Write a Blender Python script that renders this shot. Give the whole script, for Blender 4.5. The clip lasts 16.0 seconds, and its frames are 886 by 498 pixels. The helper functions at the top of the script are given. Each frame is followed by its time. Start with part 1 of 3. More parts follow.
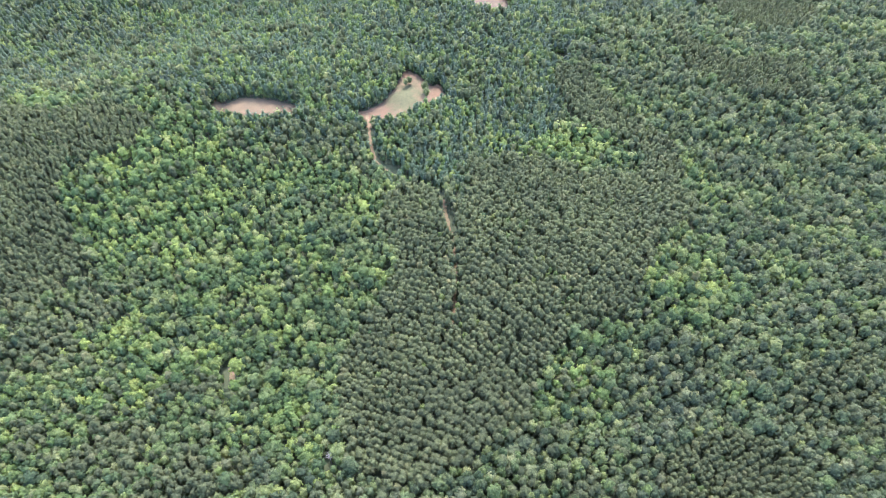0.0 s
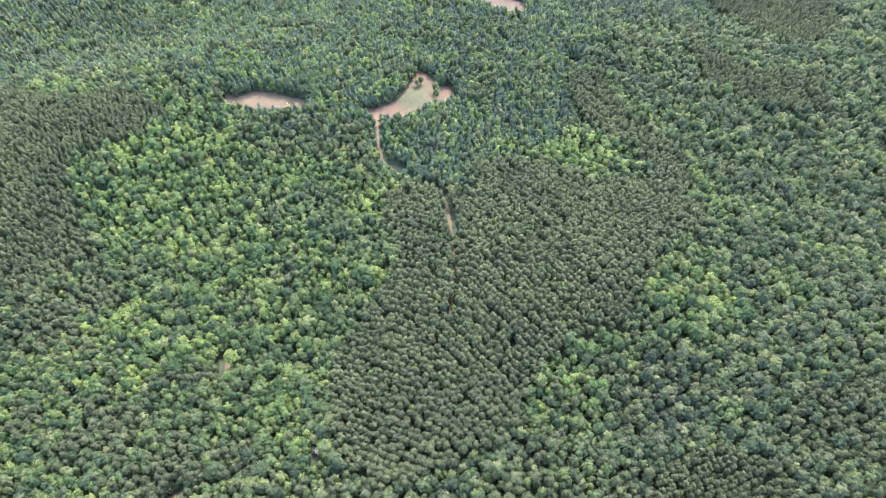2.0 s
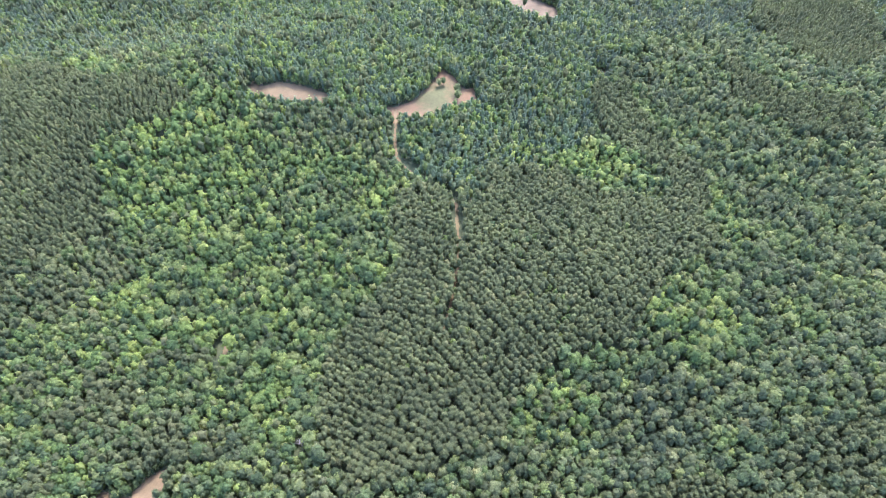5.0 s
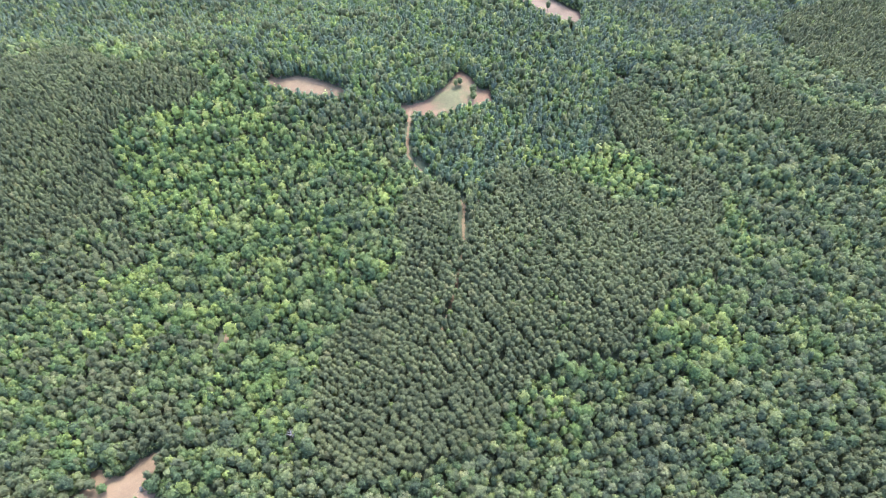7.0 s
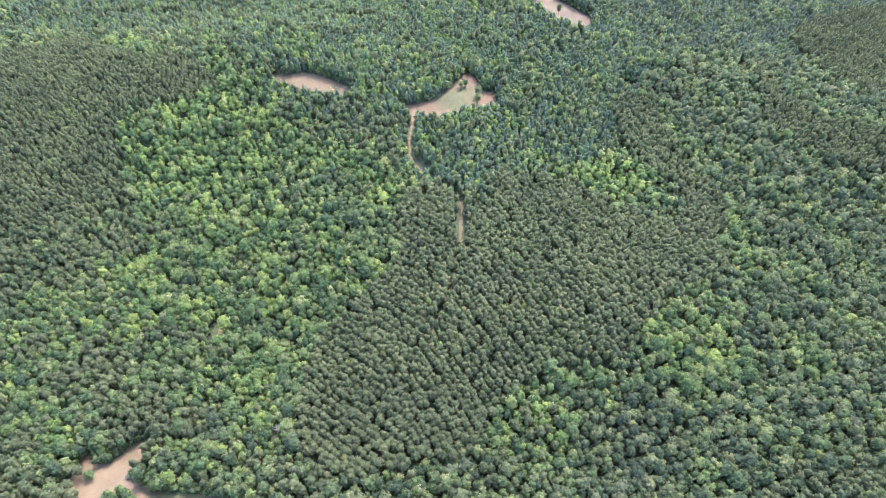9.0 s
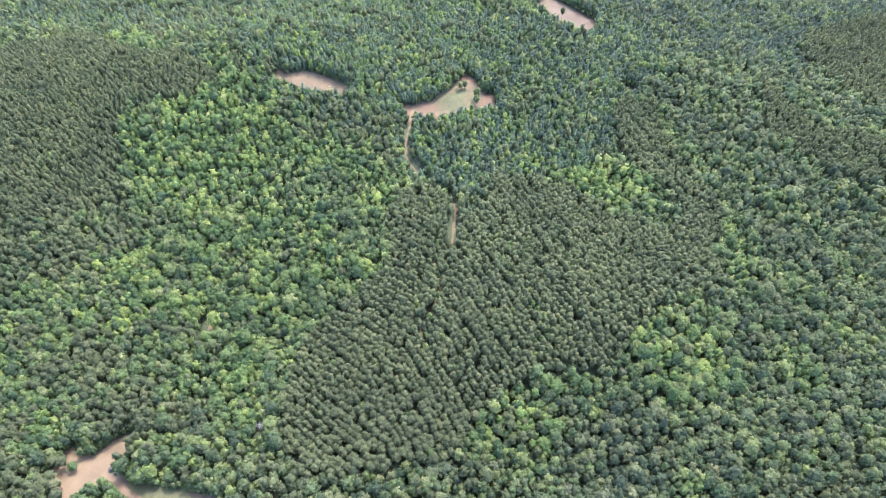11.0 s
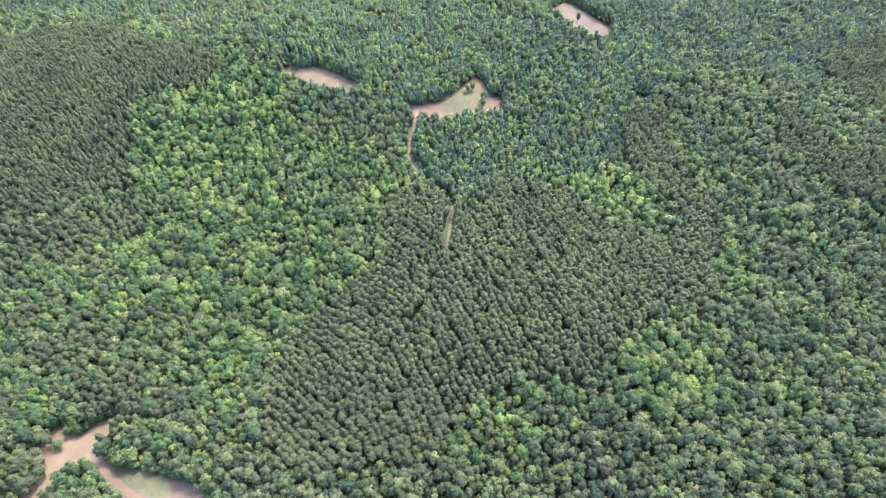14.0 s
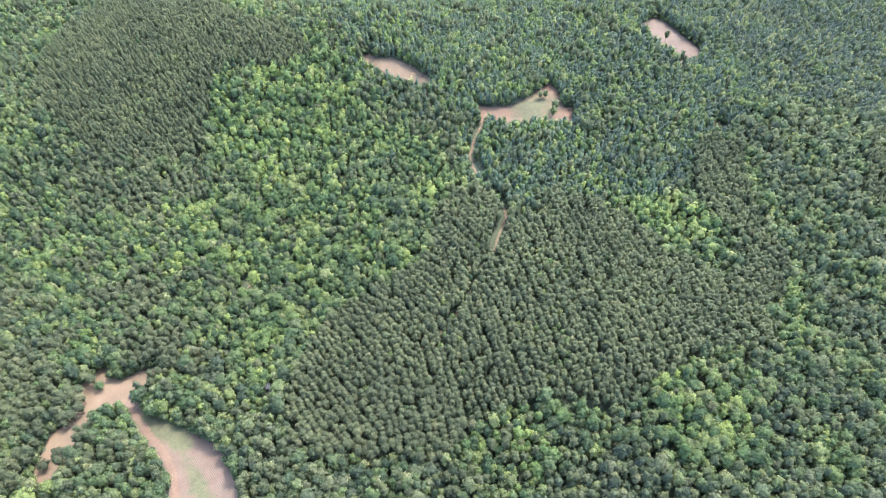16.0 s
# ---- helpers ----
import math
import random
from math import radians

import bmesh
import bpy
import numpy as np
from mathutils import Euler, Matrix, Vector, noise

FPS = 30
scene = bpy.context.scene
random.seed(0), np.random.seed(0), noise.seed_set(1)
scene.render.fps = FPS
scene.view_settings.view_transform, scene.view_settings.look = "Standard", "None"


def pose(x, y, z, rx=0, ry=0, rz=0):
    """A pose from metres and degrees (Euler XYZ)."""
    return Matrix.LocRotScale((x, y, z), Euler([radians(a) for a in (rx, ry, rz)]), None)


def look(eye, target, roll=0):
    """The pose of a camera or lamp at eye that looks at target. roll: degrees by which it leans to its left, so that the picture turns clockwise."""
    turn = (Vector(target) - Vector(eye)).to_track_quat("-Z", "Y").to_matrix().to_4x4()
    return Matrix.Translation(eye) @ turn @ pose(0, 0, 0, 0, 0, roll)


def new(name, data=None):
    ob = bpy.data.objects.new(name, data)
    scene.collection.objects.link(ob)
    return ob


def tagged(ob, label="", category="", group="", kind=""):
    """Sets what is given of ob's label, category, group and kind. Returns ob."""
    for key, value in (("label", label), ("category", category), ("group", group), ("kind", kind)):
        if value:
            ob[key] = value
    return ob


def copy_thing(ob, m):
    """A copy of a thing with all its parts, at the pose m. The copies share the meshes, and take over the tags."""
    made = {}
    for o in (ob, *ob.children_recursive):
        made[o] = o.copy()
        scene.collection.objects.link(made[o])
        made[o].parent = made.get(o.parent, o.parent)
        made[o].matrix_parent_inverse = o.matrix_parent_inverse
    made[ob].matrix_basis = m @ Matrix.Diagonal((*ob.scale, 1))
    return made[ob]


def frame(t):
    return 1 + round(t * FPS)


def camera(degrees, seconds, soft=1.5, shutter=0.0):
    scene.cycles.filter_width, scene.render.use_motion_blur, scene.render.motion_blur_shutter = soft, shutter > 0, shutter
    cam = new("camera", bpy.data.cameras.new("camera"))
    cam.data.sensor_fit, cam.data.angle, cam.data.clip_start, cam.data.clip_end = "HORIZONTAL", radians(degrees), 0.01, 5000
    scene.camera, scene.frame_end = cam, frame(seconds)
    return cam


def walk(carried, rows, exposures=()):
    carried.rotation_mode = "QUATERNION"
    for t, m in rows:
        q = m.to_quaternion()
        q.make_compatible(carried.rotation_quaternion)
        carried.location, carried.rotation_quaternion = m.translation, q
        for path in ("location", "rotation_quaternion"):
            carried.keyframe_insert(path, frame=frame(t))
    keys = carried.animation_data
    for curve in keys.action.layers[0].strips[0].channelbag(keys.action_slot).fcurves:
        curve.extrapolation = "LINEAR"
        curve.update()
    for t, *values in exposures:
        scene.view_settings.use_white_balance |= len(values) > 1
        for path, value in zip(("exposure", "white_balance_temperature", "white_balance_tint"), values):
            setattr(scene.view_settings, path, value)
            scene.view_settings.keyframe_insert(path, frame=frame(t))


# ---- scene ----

# camera and its flight: seconds, place, heading to the left of +y, pitch, lean
cam = camera(71.01, 16.0, soft=0.65)
PATH = [
    (0, -53.72, 1.85, 321.10, -12.844, -52.428, -0.243),
    (0.5, -50.42, 1.40, 320.89, -12.414, -52.423, -0.205),
    (1, -47.17, 0.93, 320.70, -11.584, -52.371, -0.184),
    (1.5, -43.96, 0.48, 320.55, -10.532, -52.393, -0.129),
    (2, -40.78, 0.08, 320.44, -9.841, -52.340, -0.072),
    (2.5, -37.61, -0.21, 320.38, -9.217, -52.328, 0.008),
    (3, -34.39, -0.42, 320.37, -8.364, -52.312, 0.049),
    (3.5, -31.11, -0.54, 320.40, -7.429, -52.362, 0.140),
    (4, -27.72, -0.58, 320.42, -6.502, -52.350, 0.182),
    (6.5, -10.40, -0.52, 320.34, -1.750, -52.375, 0.149),
    (7, -6.92, -0.40, 320.26, -0.852, -52.394, 0.164),
    (7.5, -3.45, -0.21, 320.13, -0.372, -52.328, 0.202),
    (8, 0.00, -0.00, 320.00, -0.000, -52.373, 0.157),
    (8.5, 3.43, 0.29, 319.86, 0.682, -52.368, 0.157),
    (9, 6.84, 0.68, 319.73, 1.688, -52.350, 0.168),
    (11.5, 23.89, 3.32, 319.13, 3.901, -52.278, 0.128),
    (12, 27.41, 3.79, 318.94, 4.447, -52.245, 0.077),
    (12.5, 30.98, 4.19, 318.74, 5.020, -52.258, 0.042),
    (13, 34.55, 4.58, 318.59, 5.526, -52.241, -0.024),
    (13.5, 38.04, 5.05, 318.45, 6.003, -52.189, -0.079),
    (14, 41.44, 5.71, 318.31, 7.466, -52.184, -0.121),
    (14.5, 44.74, 6.57, 318.13, 10.873, -52.220, -0.114),
    (15, 47.96, 7.62, 317.90, 14.210, -52.213, -0.088),
    (15.5, 51.14, 8.75, 317.66, 16.234, -52.180, -0.096),
    (16, 54.28, 9.91, 317.39, 17.519, -52.148, -0.133),
]


def aim(x, y, z, yaw, pitch, lean):
    return pose(x, y, z, 90 + pitch, 0, yaw) @ pose(0, 0, 0, 0, 0, lean)


walk(cam, [(t, aim(*row)) for t, *row in PATH], [(0.0, 3.13, 6190, 19), (16.0, 3.13, 6190, 19)])

# daylight: high sun ahead of the camera and to its right, thin haze in the sky
SUN_HEIGHT, SUN_TURN = 61.0, 22.0
world = bpy.data.worlds.new("sky")
scene.world = world
world.use_nodes = True
sky = world.node_tree.nodes.new("ShaderNodeTexSky")
sky.sky_type, sky.sun_disc = "NISHITA", False
sky.sun_elevation, sky.sun_rotation = radians(SUN_HEIGHT), radians(SUN_TURN)
sky.air_density, sky.dust_density = 1.0, 2.3
world.node_tree.links.new(sky.outputs[0], world.node_tree.nodes["Background"].inputs[0])
world.node_tree.nodes["Background"].inputs[1].default_value = 0.15
lamp = bpy.data.lights.new("sun", "SUN")
lamp.energy, lamp.angle, lamp.color = 0.80, radians(4.0), (1.0, 0.95, 0.87)
sun = new("sun", lamp)
sun.matrix_world = look(
    (500 * math.sin(radians(SUN_TURN)) * math.cos(radians(SUN_HEIGHT)), 500 * math.cos(radians(SUN_TURN)) * math.cos(radians(SUN_HEIGHT)), 500 * math.sin(radians(SUN_HEIGHT))),
    (0, 0, 0))


# ---- materials ----
def material(name):
    mat = bpy.data.materials.new(name)
    mat.use_nodes = True
    mat.node_tree.nodes.clear()
    return mat, mat.node_tree.nodes, mat.node_tree.links


def node(nodes, kind, **sets):
    n = nodes.new(kind)
    for key, value in sets.items():
        n.inputs[key.replace("_", " ")].default_value = value
    return n


def calc(nodes, links, how, a, b):
    n = nodes.new("ShaderNodeMath")
    n.operation = how
    for slot, v in zip(n.inputs, (a, b)):
        if isinstance(v, (int, float)):
            slot.default_value = v
        else:
            links.new(v, slot)
    return n.outputs[0]


def blend(nodes, links, factor, a, b, how="MIX"):
    n = nodes.new("ShaderNodeMix")
    n.data_type, n.blend_type = "RGBA", how
    for slot, v in ((n.inputs[0], factor), (n.inputs[6], a), (n.inputs[7], b)):
        if isinstance(v, (int, float)):
            slot.default_value = v
        elif isinstance(v, tuple):
            slot.default_value = (*v, 1)
        else:
            links.new(v, slot)
    return n.outputs[2]


def ramp(nodes, links, value, stops):
    n = nodes.new("ShaderNodeValToRGB")
    while len(n.color_ramp.elements) < len(stops):
        n.color_ramp.elements.new(0.5)
    for e, (at, c) in zip(n.color_ramp.elements, stops):
        e.position, e.color = at, (*c, 1)
    links.new(value, n.inputs[0])
    return n.outputs[0]


def cloud(nodes, links, scale, detail=3.0, rough=0.6):
    where = nodes.new("ShaderNodeNewGeometry")
    n = node(nodes, "ShaderNodeTexNoise", Scale=scale, Detail=detail, Roughness=rough)
    links.new(where.outputs["Position"], n.inputs["Vector"])
    return n.outputs["Fac"]


def foliage(name, dull, lively, through_light=0.28, gloss=0.25, clumps=0.26, specks=0.4):
    """Leaves whose tone differs from tree to tree (tint) and from stand to stand, painted haze and vignette included
    (stand). dull, lively: colours along the tint. clumps, specks: how much clumps and sprays differ.
    """
    mat, nodes, links = material(name)
    tint, stand, own = (nodes.new("ShaderNodeAttribute") for _ in range(3))
    tint.attribute_name, stand.attribute_name = "tint", "stand"
    own.attribute_type, own.attribute_name = "OBJECT", "stand_falloff_tone"
    info = nodes.new("ShaderNodeObjectInfo")
    each = calc(nodes, links, "FRACT", calc(nodes, links, "ADD", tint.outputs["Fac"], info.outputs["Random"]), 0)
    tone = calc(nodes, links, "ADD", stand.outputs["Fac"], own.outputs["Fac"])
    colour = blend(nodes, links, tone, ramp(nodes, links, each, dull), ramp(nodes, links, each, lively))
    clump = nodes.new("ShaderNodeAttribute")
    clump.attribute_name = "clump"
    spread = nodes.new("ShaderNodeMapRange")
    spread.inputs["From Min"].default_value, spread.inputs["From Max"].default_value = -1.2, 1.2
    links.new(clump.outputs["Fac"], spread.inputs["Value"])
    colour = blend(nodes, links, 1.0, colour, ramp(nodes, links, spread.outputs[0], [(0.0, (1 - clumps, 1 - 0.97 * clumps, 1 - 0.9 * clumps)), (1.0, (1 + clumps, 1 + 0.97 * clumps, 1 + 0.75 * clumps))]), "MULTIPLY")
    speck = cloud(nodes, links, 1.0, 3.0, 0.65)
    colour = blend(nodes, links, 1.0, colour, ramp(nodes, links, speck, [(0.32, (1 - specks, 1 - 0.98 * specks, 1 - 0.95 * specks)), (0.68, (1 + specks, 1 + 0.98 * specks, 1 + 0.85 * specks))]), "MULTIPLY")
    wide = cloud(nodes, links, 0.022, 2.0)
    colour = blend(nodes, links, 1.0, colour, ramp(nodes, links, wide, [(0.3, (0.82, 0.84, 0.86)), (0.7, (1.15, 1.13, 1.05))]), "MULTIPLY")
    # the leaves of a clump face outwards from it, whatever the sprig's own slant
    outward = nodes.new("ShaderNodeAttribute")
    outward.attribute_name = "outward"
    turned = nodes.new("ShaderNodeVectorTransform")
    turned.vector_type, turned.convert_from, turned.convert_to = "NORMAL", "OBJECT", "WORLD"
    links.new(outward.outputs["Vector"], turned.inputs[0])
    bump = node(nodes, "ShaderNodeBump", Strength=0.6, Distance=0.5)
    links.new(cloud(nodes, links, 1.3, 2.0, 0.6), bump.inputs["Height"])
    links.new(turned.outputs[0], bump.inputs["Normal"])
    leaf = node(nodes, "ShaderNodeBsdfPrincipled", Roughness=0.5)
    leaf.inputs["Specular IOR Level"].default_value = gloss
    links.new(colour, leaf.inputs["Base Color"])
    links.new(bump.outputs[0], leaf.inputs["Normal"])
    lit = nodes.new("ShaderNodeBsdfTranslucent")
    links.new(blend(nodes, links, 1.0, colour, (1.2, 1.2, 0.9), "MULTIPLY"), lit.inputs["Color"])
    both, out = node(nodes, "ShaderNodeMixShader", Fac=through_light), nodes.new("ShaderNodeOutputMaterial")
    links.new(leaf.outputs[0], both.inputs[1])
    links.new(lit.outputs[0], both.inputs[2])
    links.new(both.outputs[0], out.inputs[0])
    return mat


def surface(name, colours, scale, rough=0.9, bumps=0.3, bump_scale=None):
    """Rough matter: colours along a noise of that scale, a fine grain over it and relief."""
    mat, nodes, links = material(name)
    colour = ramp(nodes, links, cloud(nodes, links, scale, 6.0, 0.65), colours)
    grain = cloud(nodes, links, scale * 14, 4.0, 0.7)
    colour = blend(nodes, links, 1.0, colour, ramp(nodes, links, grain, [(0.3, (0.75, 0.75, 0.75)), (0.7, (1.2, 1.2, 1.2))]), "MULTIPLY")
    bump = node(nodes, "ShaderNodeBump", Strength=bumps, Distance=0.1)
    links.new(cloud(nodes, links, bump_scale or scale * 20, 4.0), bump.inputs["Height"])
    out, skin = nodes.new("ShaderNodeOutputMaterial"), node(nodes, "ShaderNodeBsdfPrincipled", Roughness=rough)
    links.new(colour, skin.inputs["Base Color"])
    links.new(bump.outputs[0], skin.inputs["Normal"])
    links.new(skin.outputs[0], out.inputs[0])
    return mat


PINE_LEAF = foliage("pine_needles",
    [(0.0, (0.070, 0.087, 0.048)), (0.5, (0.083, 0.102, 0.054)), (0.93, (0.100, 0.120, 0.062)), (1.0, (0.126, 0.134, 0.072))],
    [(0.0, (0.104, 0.129, 0.072)), (0.5, (0.121, 0.148, 0.079)), (0.93, (0.143, 0.172, 0.089)), (1.0, (0.174, 0.186, 0.100))], 0.5, 0.1, 0.10, 0.22)
BROAD_LEAF = foliage("broad_leaves",
    [(0.0, (0.053, 0.076, 0.049)), (0.3, (0.071, 0.099, 0.056)), (0.6, (0.096, 0.127, 0.069)), (0.78, (0.110, 0.128, 0.078)), (0.92, (0.128, 0.155, 0.080)), (1.0, (0.162, 0.184, 0.102))],
    [(0.0, (0.056, 0.098, 0.048)), (0.3, (0.092, 0.150, 0.057)), (0.65, (0.140, 0.206, 0.067)), (0.92, (0.196, 0.254, 0.078)), (1.0, (0.236, 0.272, 0.116))], 0.48, 0.18, 0.28, 0.34)
# blue-green leaves; part of the blue and the weak contrast is painted haze
HAZED_YOUNG_LEAF = foliage("young_leaves_hazed",
    [(0.0, (0.062, 0.092, 0.070)), (0.4, (0.074, 0.108, 0.080)), (0.8, (0.088, 0.126, 0.090)), (1.0, (0.104, 0.142, 0.098))],
    [(0.0, (0.072, 0.116, 0.078)), (0.4, (0.090, 0.144, 0.088)), (0.85, (0.114, 0.174, 0.098)), (1.0, (0.146, 0.198, 0.112))], 0.48, 0.28, 0.13, 0.2)
BARK = surface("bark", [(0.3, (0.09, 0.07, 0.055)), (0.7, (0.19, 0.16, 0.13))], 1.5, 0.95, 0.6)
PALE_WOOD = surface("weathered_wood", [(0.3, (0.125, 0.12, 0.112)), (0.7, (0.2, 0.192, 0.18))], 1.5, 0.8, 0.4)
LITTER = surface("forest_floor", [(0.3, (0.044, 0.058, 0.031)), (0.6, (0.060, 0.080, 0.040)), (0.85, (0.070, 0.068, 0.042))], 0.12, 0.95, 0.6)


def open_soil(name, soils, spots=(), bias=0.0, furrows=None):
    """Trodden soil with thin grass where spots (x, y, radius, how much) and the noise bring it; furrows: their turn and spacing."""
    mat, nodes, links = material(name)
    where = nodes.new("ShaderNodeNewGeometry").outputs["Position"]
    colour = ramp(nodes, links, cloud(nodes, links, 0.11, 6.0, 0.65), soils)
    grass = calc(nodes, links, "ADD", calc(nodes, links, "MULTIPLY", cloud(nodes, links, 0.16, 6.0, 0.7), 1.1), bias - 0.55)
    for x, y, r, much in spots:
        away = nodes.new("ShaderNodeVectorMath")
        away.operation = "DISTANCE"
        links.new(where, away.inputs[0])
        away.inputs[1].default_value = (x, y, float(land(x, y)))
        near = nodes.new("ShaderNodeMapRange")
        near.inputs["From Min"].default_value, near.inputs["From Max"].default_value = r, r * 0.3
        near.inputs["To Max"].default_value = much
        links.new(away.outputs["Value"], near.inputs["Value"])
        grass = calc(nodes, links, "ADD", grass, near.outputs[0])
    green = ramp(nodes, links, cloud(nodes, links, 0.5, 5.0, 0.7), [(0.3, (0.056, 0.064, 0.028)), (0.7, (0.084, 0.090, 0.040))])
    colour = blend(nodes, links, ramp(nodes, links, grass, [(0.1, (0, 0, 0)), (0.5, (0.95, 0.95, 0.95))]), colour, green)
    grain = cloud(nodes, links, 1.8, 5.0, 0.75)
    colour = blend(nodes, links, 1.0, colour, ramp(nodes, links, grain, [(0.3, (0.78, 0.77, 0.76)), (0.7, (1.16, 1.16, 1.16))]), "MULTIPLY")
    stains = cloud(nodes, links, 0.05, 5.0, 0.7)
    colour = blend(nodes, links, 1.0, colour, ramp(nodes, links, stains, [(0.36, (0.80, 0.78, 0.76)), (0.6, (1.08, 1.08, 1.08))]), "MULTIPLY")
    height = grain
    if furrows:
        turn, gap, (fx, fy, reach) = furrows
        turned = nodes.new("ShaderNodeVectorRotate")
        turned.rotation_type, turned.inputs["Angle"].default_value = "Z_AXIS", radians(turn)
        links.new(where, turned.inputs["Vector"])
        lines = node(nodes, "ShaderNodeTexWave", Scale=0.314 / gap, Distortion=2.0, Detail=3.0)
        links.new(turned.outputs[0], lines.inputs["Vector"])
        height = lines.outputs["Fac"]
        away = nodes.new("ShaderNodeVectorMath")
        away.operation = "DISTANCE"
        links.new(where, away.inputs[0])
        away.inputs[1].default_value = (fx, fy, float(land(fx, fy)))
        near = nodes.new("ShaderNodeMapRange")
        near.inputs["From Min"].default_value, near.inputs["From Max"].default_value = reach, reach * 0.6
        links.new(away.outputs["Value"], near.inputs["Value"])
        colour = blend(nodes, links, near.outputs[0], colour, blend(nodes, links, 1.0, colour, ramp(nodes, links, height, [(0.2, (0.99, 0.98, 0.98)), (0.8, (1.17, 1.18, 1.21))]), "MULTIPLY"))
    bump = node(nodes, "ShaderNodeBump", Strength=0.12 if furrows else 0.5, Distance=0.12)
    links.new(height, bump.inputs["Height"])
    out, skin = nodes.new("ShaderNodeOutputMaterial"), node(nodes, "ShaderNodeBsdfPrincipled", Roughness=0.95)
    links.new(colour, skin.inputs["Base Color"])
    links.new(bump.outputs[0], skin.inputs["Normal"])
    links.new(skin.outputs[0], out.inputs[0])
    return mat


# ---- the land ----
# heights of hills and draws on a wide net; they blend softly into one another
NET_X, NET_Y, NET_STEP_X, NET_STEP_Y = -350, 80, 90, 80
HILLS = [
    (-6.6, -0.7, 5.8, 4.1, 5.0, -14.2, -4.6, 2.2, -0.2),
    (-9.8, -4.8, -8.3, -11.6, 2.8, 1.5, 7.1, -2.5, -4.1),
    (-9.9, -6.0, 0.4, 0.0, 6.0, 6.4, 1.4, -10.0, -6.3),
    (5.7, -0.6, -12.1, -2.5, 6.4, -8.0, -2.2, 4.8, 1.9),
    (9.0, 8.9, 9.2, 4.6, 11.3, 4.4, 2.9, 6.9, 1.8),
    (6.4, 1.8, 16.2, 5.7, 2.7, 5.8, -0.6, -0.4, -0.9),
    (-2.6, -18.3, -10.7, -4.6, 1.8, 9.9, 2.1, -0.5, 0.8),
]


def land(x, y):
    """The height of the ground, for numbers or arrays."""
    z = -18.0 + 0 * np.asarray(x, float)
    for row, heights in enumerate(HILLS):
        for column, h in enumerate(heights):
            z = z + h * np.exp(-((x - NET_X - NET_STEP_X * column) ** 2 + (y - NET_Y - NET_STEP_Y * row) ** 2) / 9248.0)
    return z


def inside(x, y, poly):
    """Whether points lie within a polygon."""
    hit = np.zeros(np.shape(x), bool)
    for (ax, ay), (bx, by) in zip(poly, poly[1:] + poly[:1]):
        crosses = (ay > y) != (by > y)
        hit ^= crosses & (x < (bx - ax) * (y - ay) / ((by - ay) or 1e-9) + ax)
    return hit


def beside(x, y, line):
    """The distance of points from a line of places."""
    best = np.full(np.shape(x), 1e9)
    for (ax, ay), (bx, by) in zip(line, line[1:]):
        dx, dy = bx - ax, by - ay
        s = np.clip(((x - ax) * dx + (y - ay) * dy) / (dx * dx + dy * dy), 0, 1)
        best = np.minimum(best, np.hypot(x - ax - s * dx, y - ay - s * dy))
    return best


def mesh_of(name, verts, faces, mat, smooth=False, outward=None, **layers):
    """A mesh from arrays of places and of triangles or quads; layers: numbers for each point."""
    me = bpy.data.meshes.new(name)
    verts, faces = np.asarray(verts, np.float32), np.asarray(faces, np.int32)
    n, k = faces.shape
    me.vertices.add(len(verts))
    me.vertices.foreach_set("co", verts.ravel())
    me.loops.add(n * k)
    me.loops.foreach_set("vertex_index", faces.ravel())
    me.polygons.add(n)
    me.polygons.foreach_set("loop_start", np.arange(0, n * k, k, dtype=np.int32))
    me.polygons.foreach_set("use_smooth", np.full(n, smooth))
    for key, values in layers.items():
        me.attributes.new(key, "FLOAT", "POINT").data.foreach_set("value", np.asarray(values, np.float32))
    if outward is not None:
        me.attributes.new("outward", "FLOAT_VECTOR", "POINT").data.foreach_set("vector", np.asarray(outward, np.float32).ravel())
    me.update(calc_edges=True)
    me.materials.append(mat)
    return me


def sheet(xs, ys, lift=0.0):
    """A grid over the land: its places and quads."""
    gx, gy = np.meshgrid(xs, ys)
    at = np.arange(gx.size).reshape(gx.shape)
    quads = np.stack([at[:-1, :-1], at[:-1, 1:], at[1:, 1:], at[1:, :-1]], -1).reshape(-1, 4)
    return np.stack([gx, gy, land(gx, gy) + lift], -1).reshape(-1, 3), quads


far = np.array([800, 1000, 1300, 1800, 2600, 4500])
xs = np.r_[-far[::-1], np.arange(-660, 661, 8), far]
ys = np.r_[-far[::-1], np.arange(-640, -40, 40), np.arange(-40, 760, 8), far]
ground = tagged(new("ground", mesh_of("ground", *sheet(xs, ys), LITTER, True)), "forest floor of leaf litter and red earth", "ground", kind="structure")

CLEARING = [(-42.1, 390.6), (-32.7, 387.0), (-22.4, 387.7), (-9.9, 394.0), (4.6, 411.8), (12.0, 428.0), (20.3, 420.3), (25.5, 406.2), (28.6, 404.3), (36.0, 405.0), (37.0, 387.0), (30.7, 383.1), (18.1, 379.9), (5.6, 374.5), (-7.8, 370.5), (-17.1, 372.2), (-23.4, 375.0), (-26.5, 371.0), (-30.6, 374.3), (-35.8, 384.0), (-41.1, 387.4)]
STRIP = [(-145.5, 418.4), (-141.4, 424.6), (-135.6, 418.4), (-120.5, 424.0), (-104.3, 419.6), (-90.0, 412.5), (-79.6, 406.7), (-80.7, 393.6), (-95.2, 397.4), (-110.7, 398.7), (-120.8, 401.8), (-137.9, 407.0)]
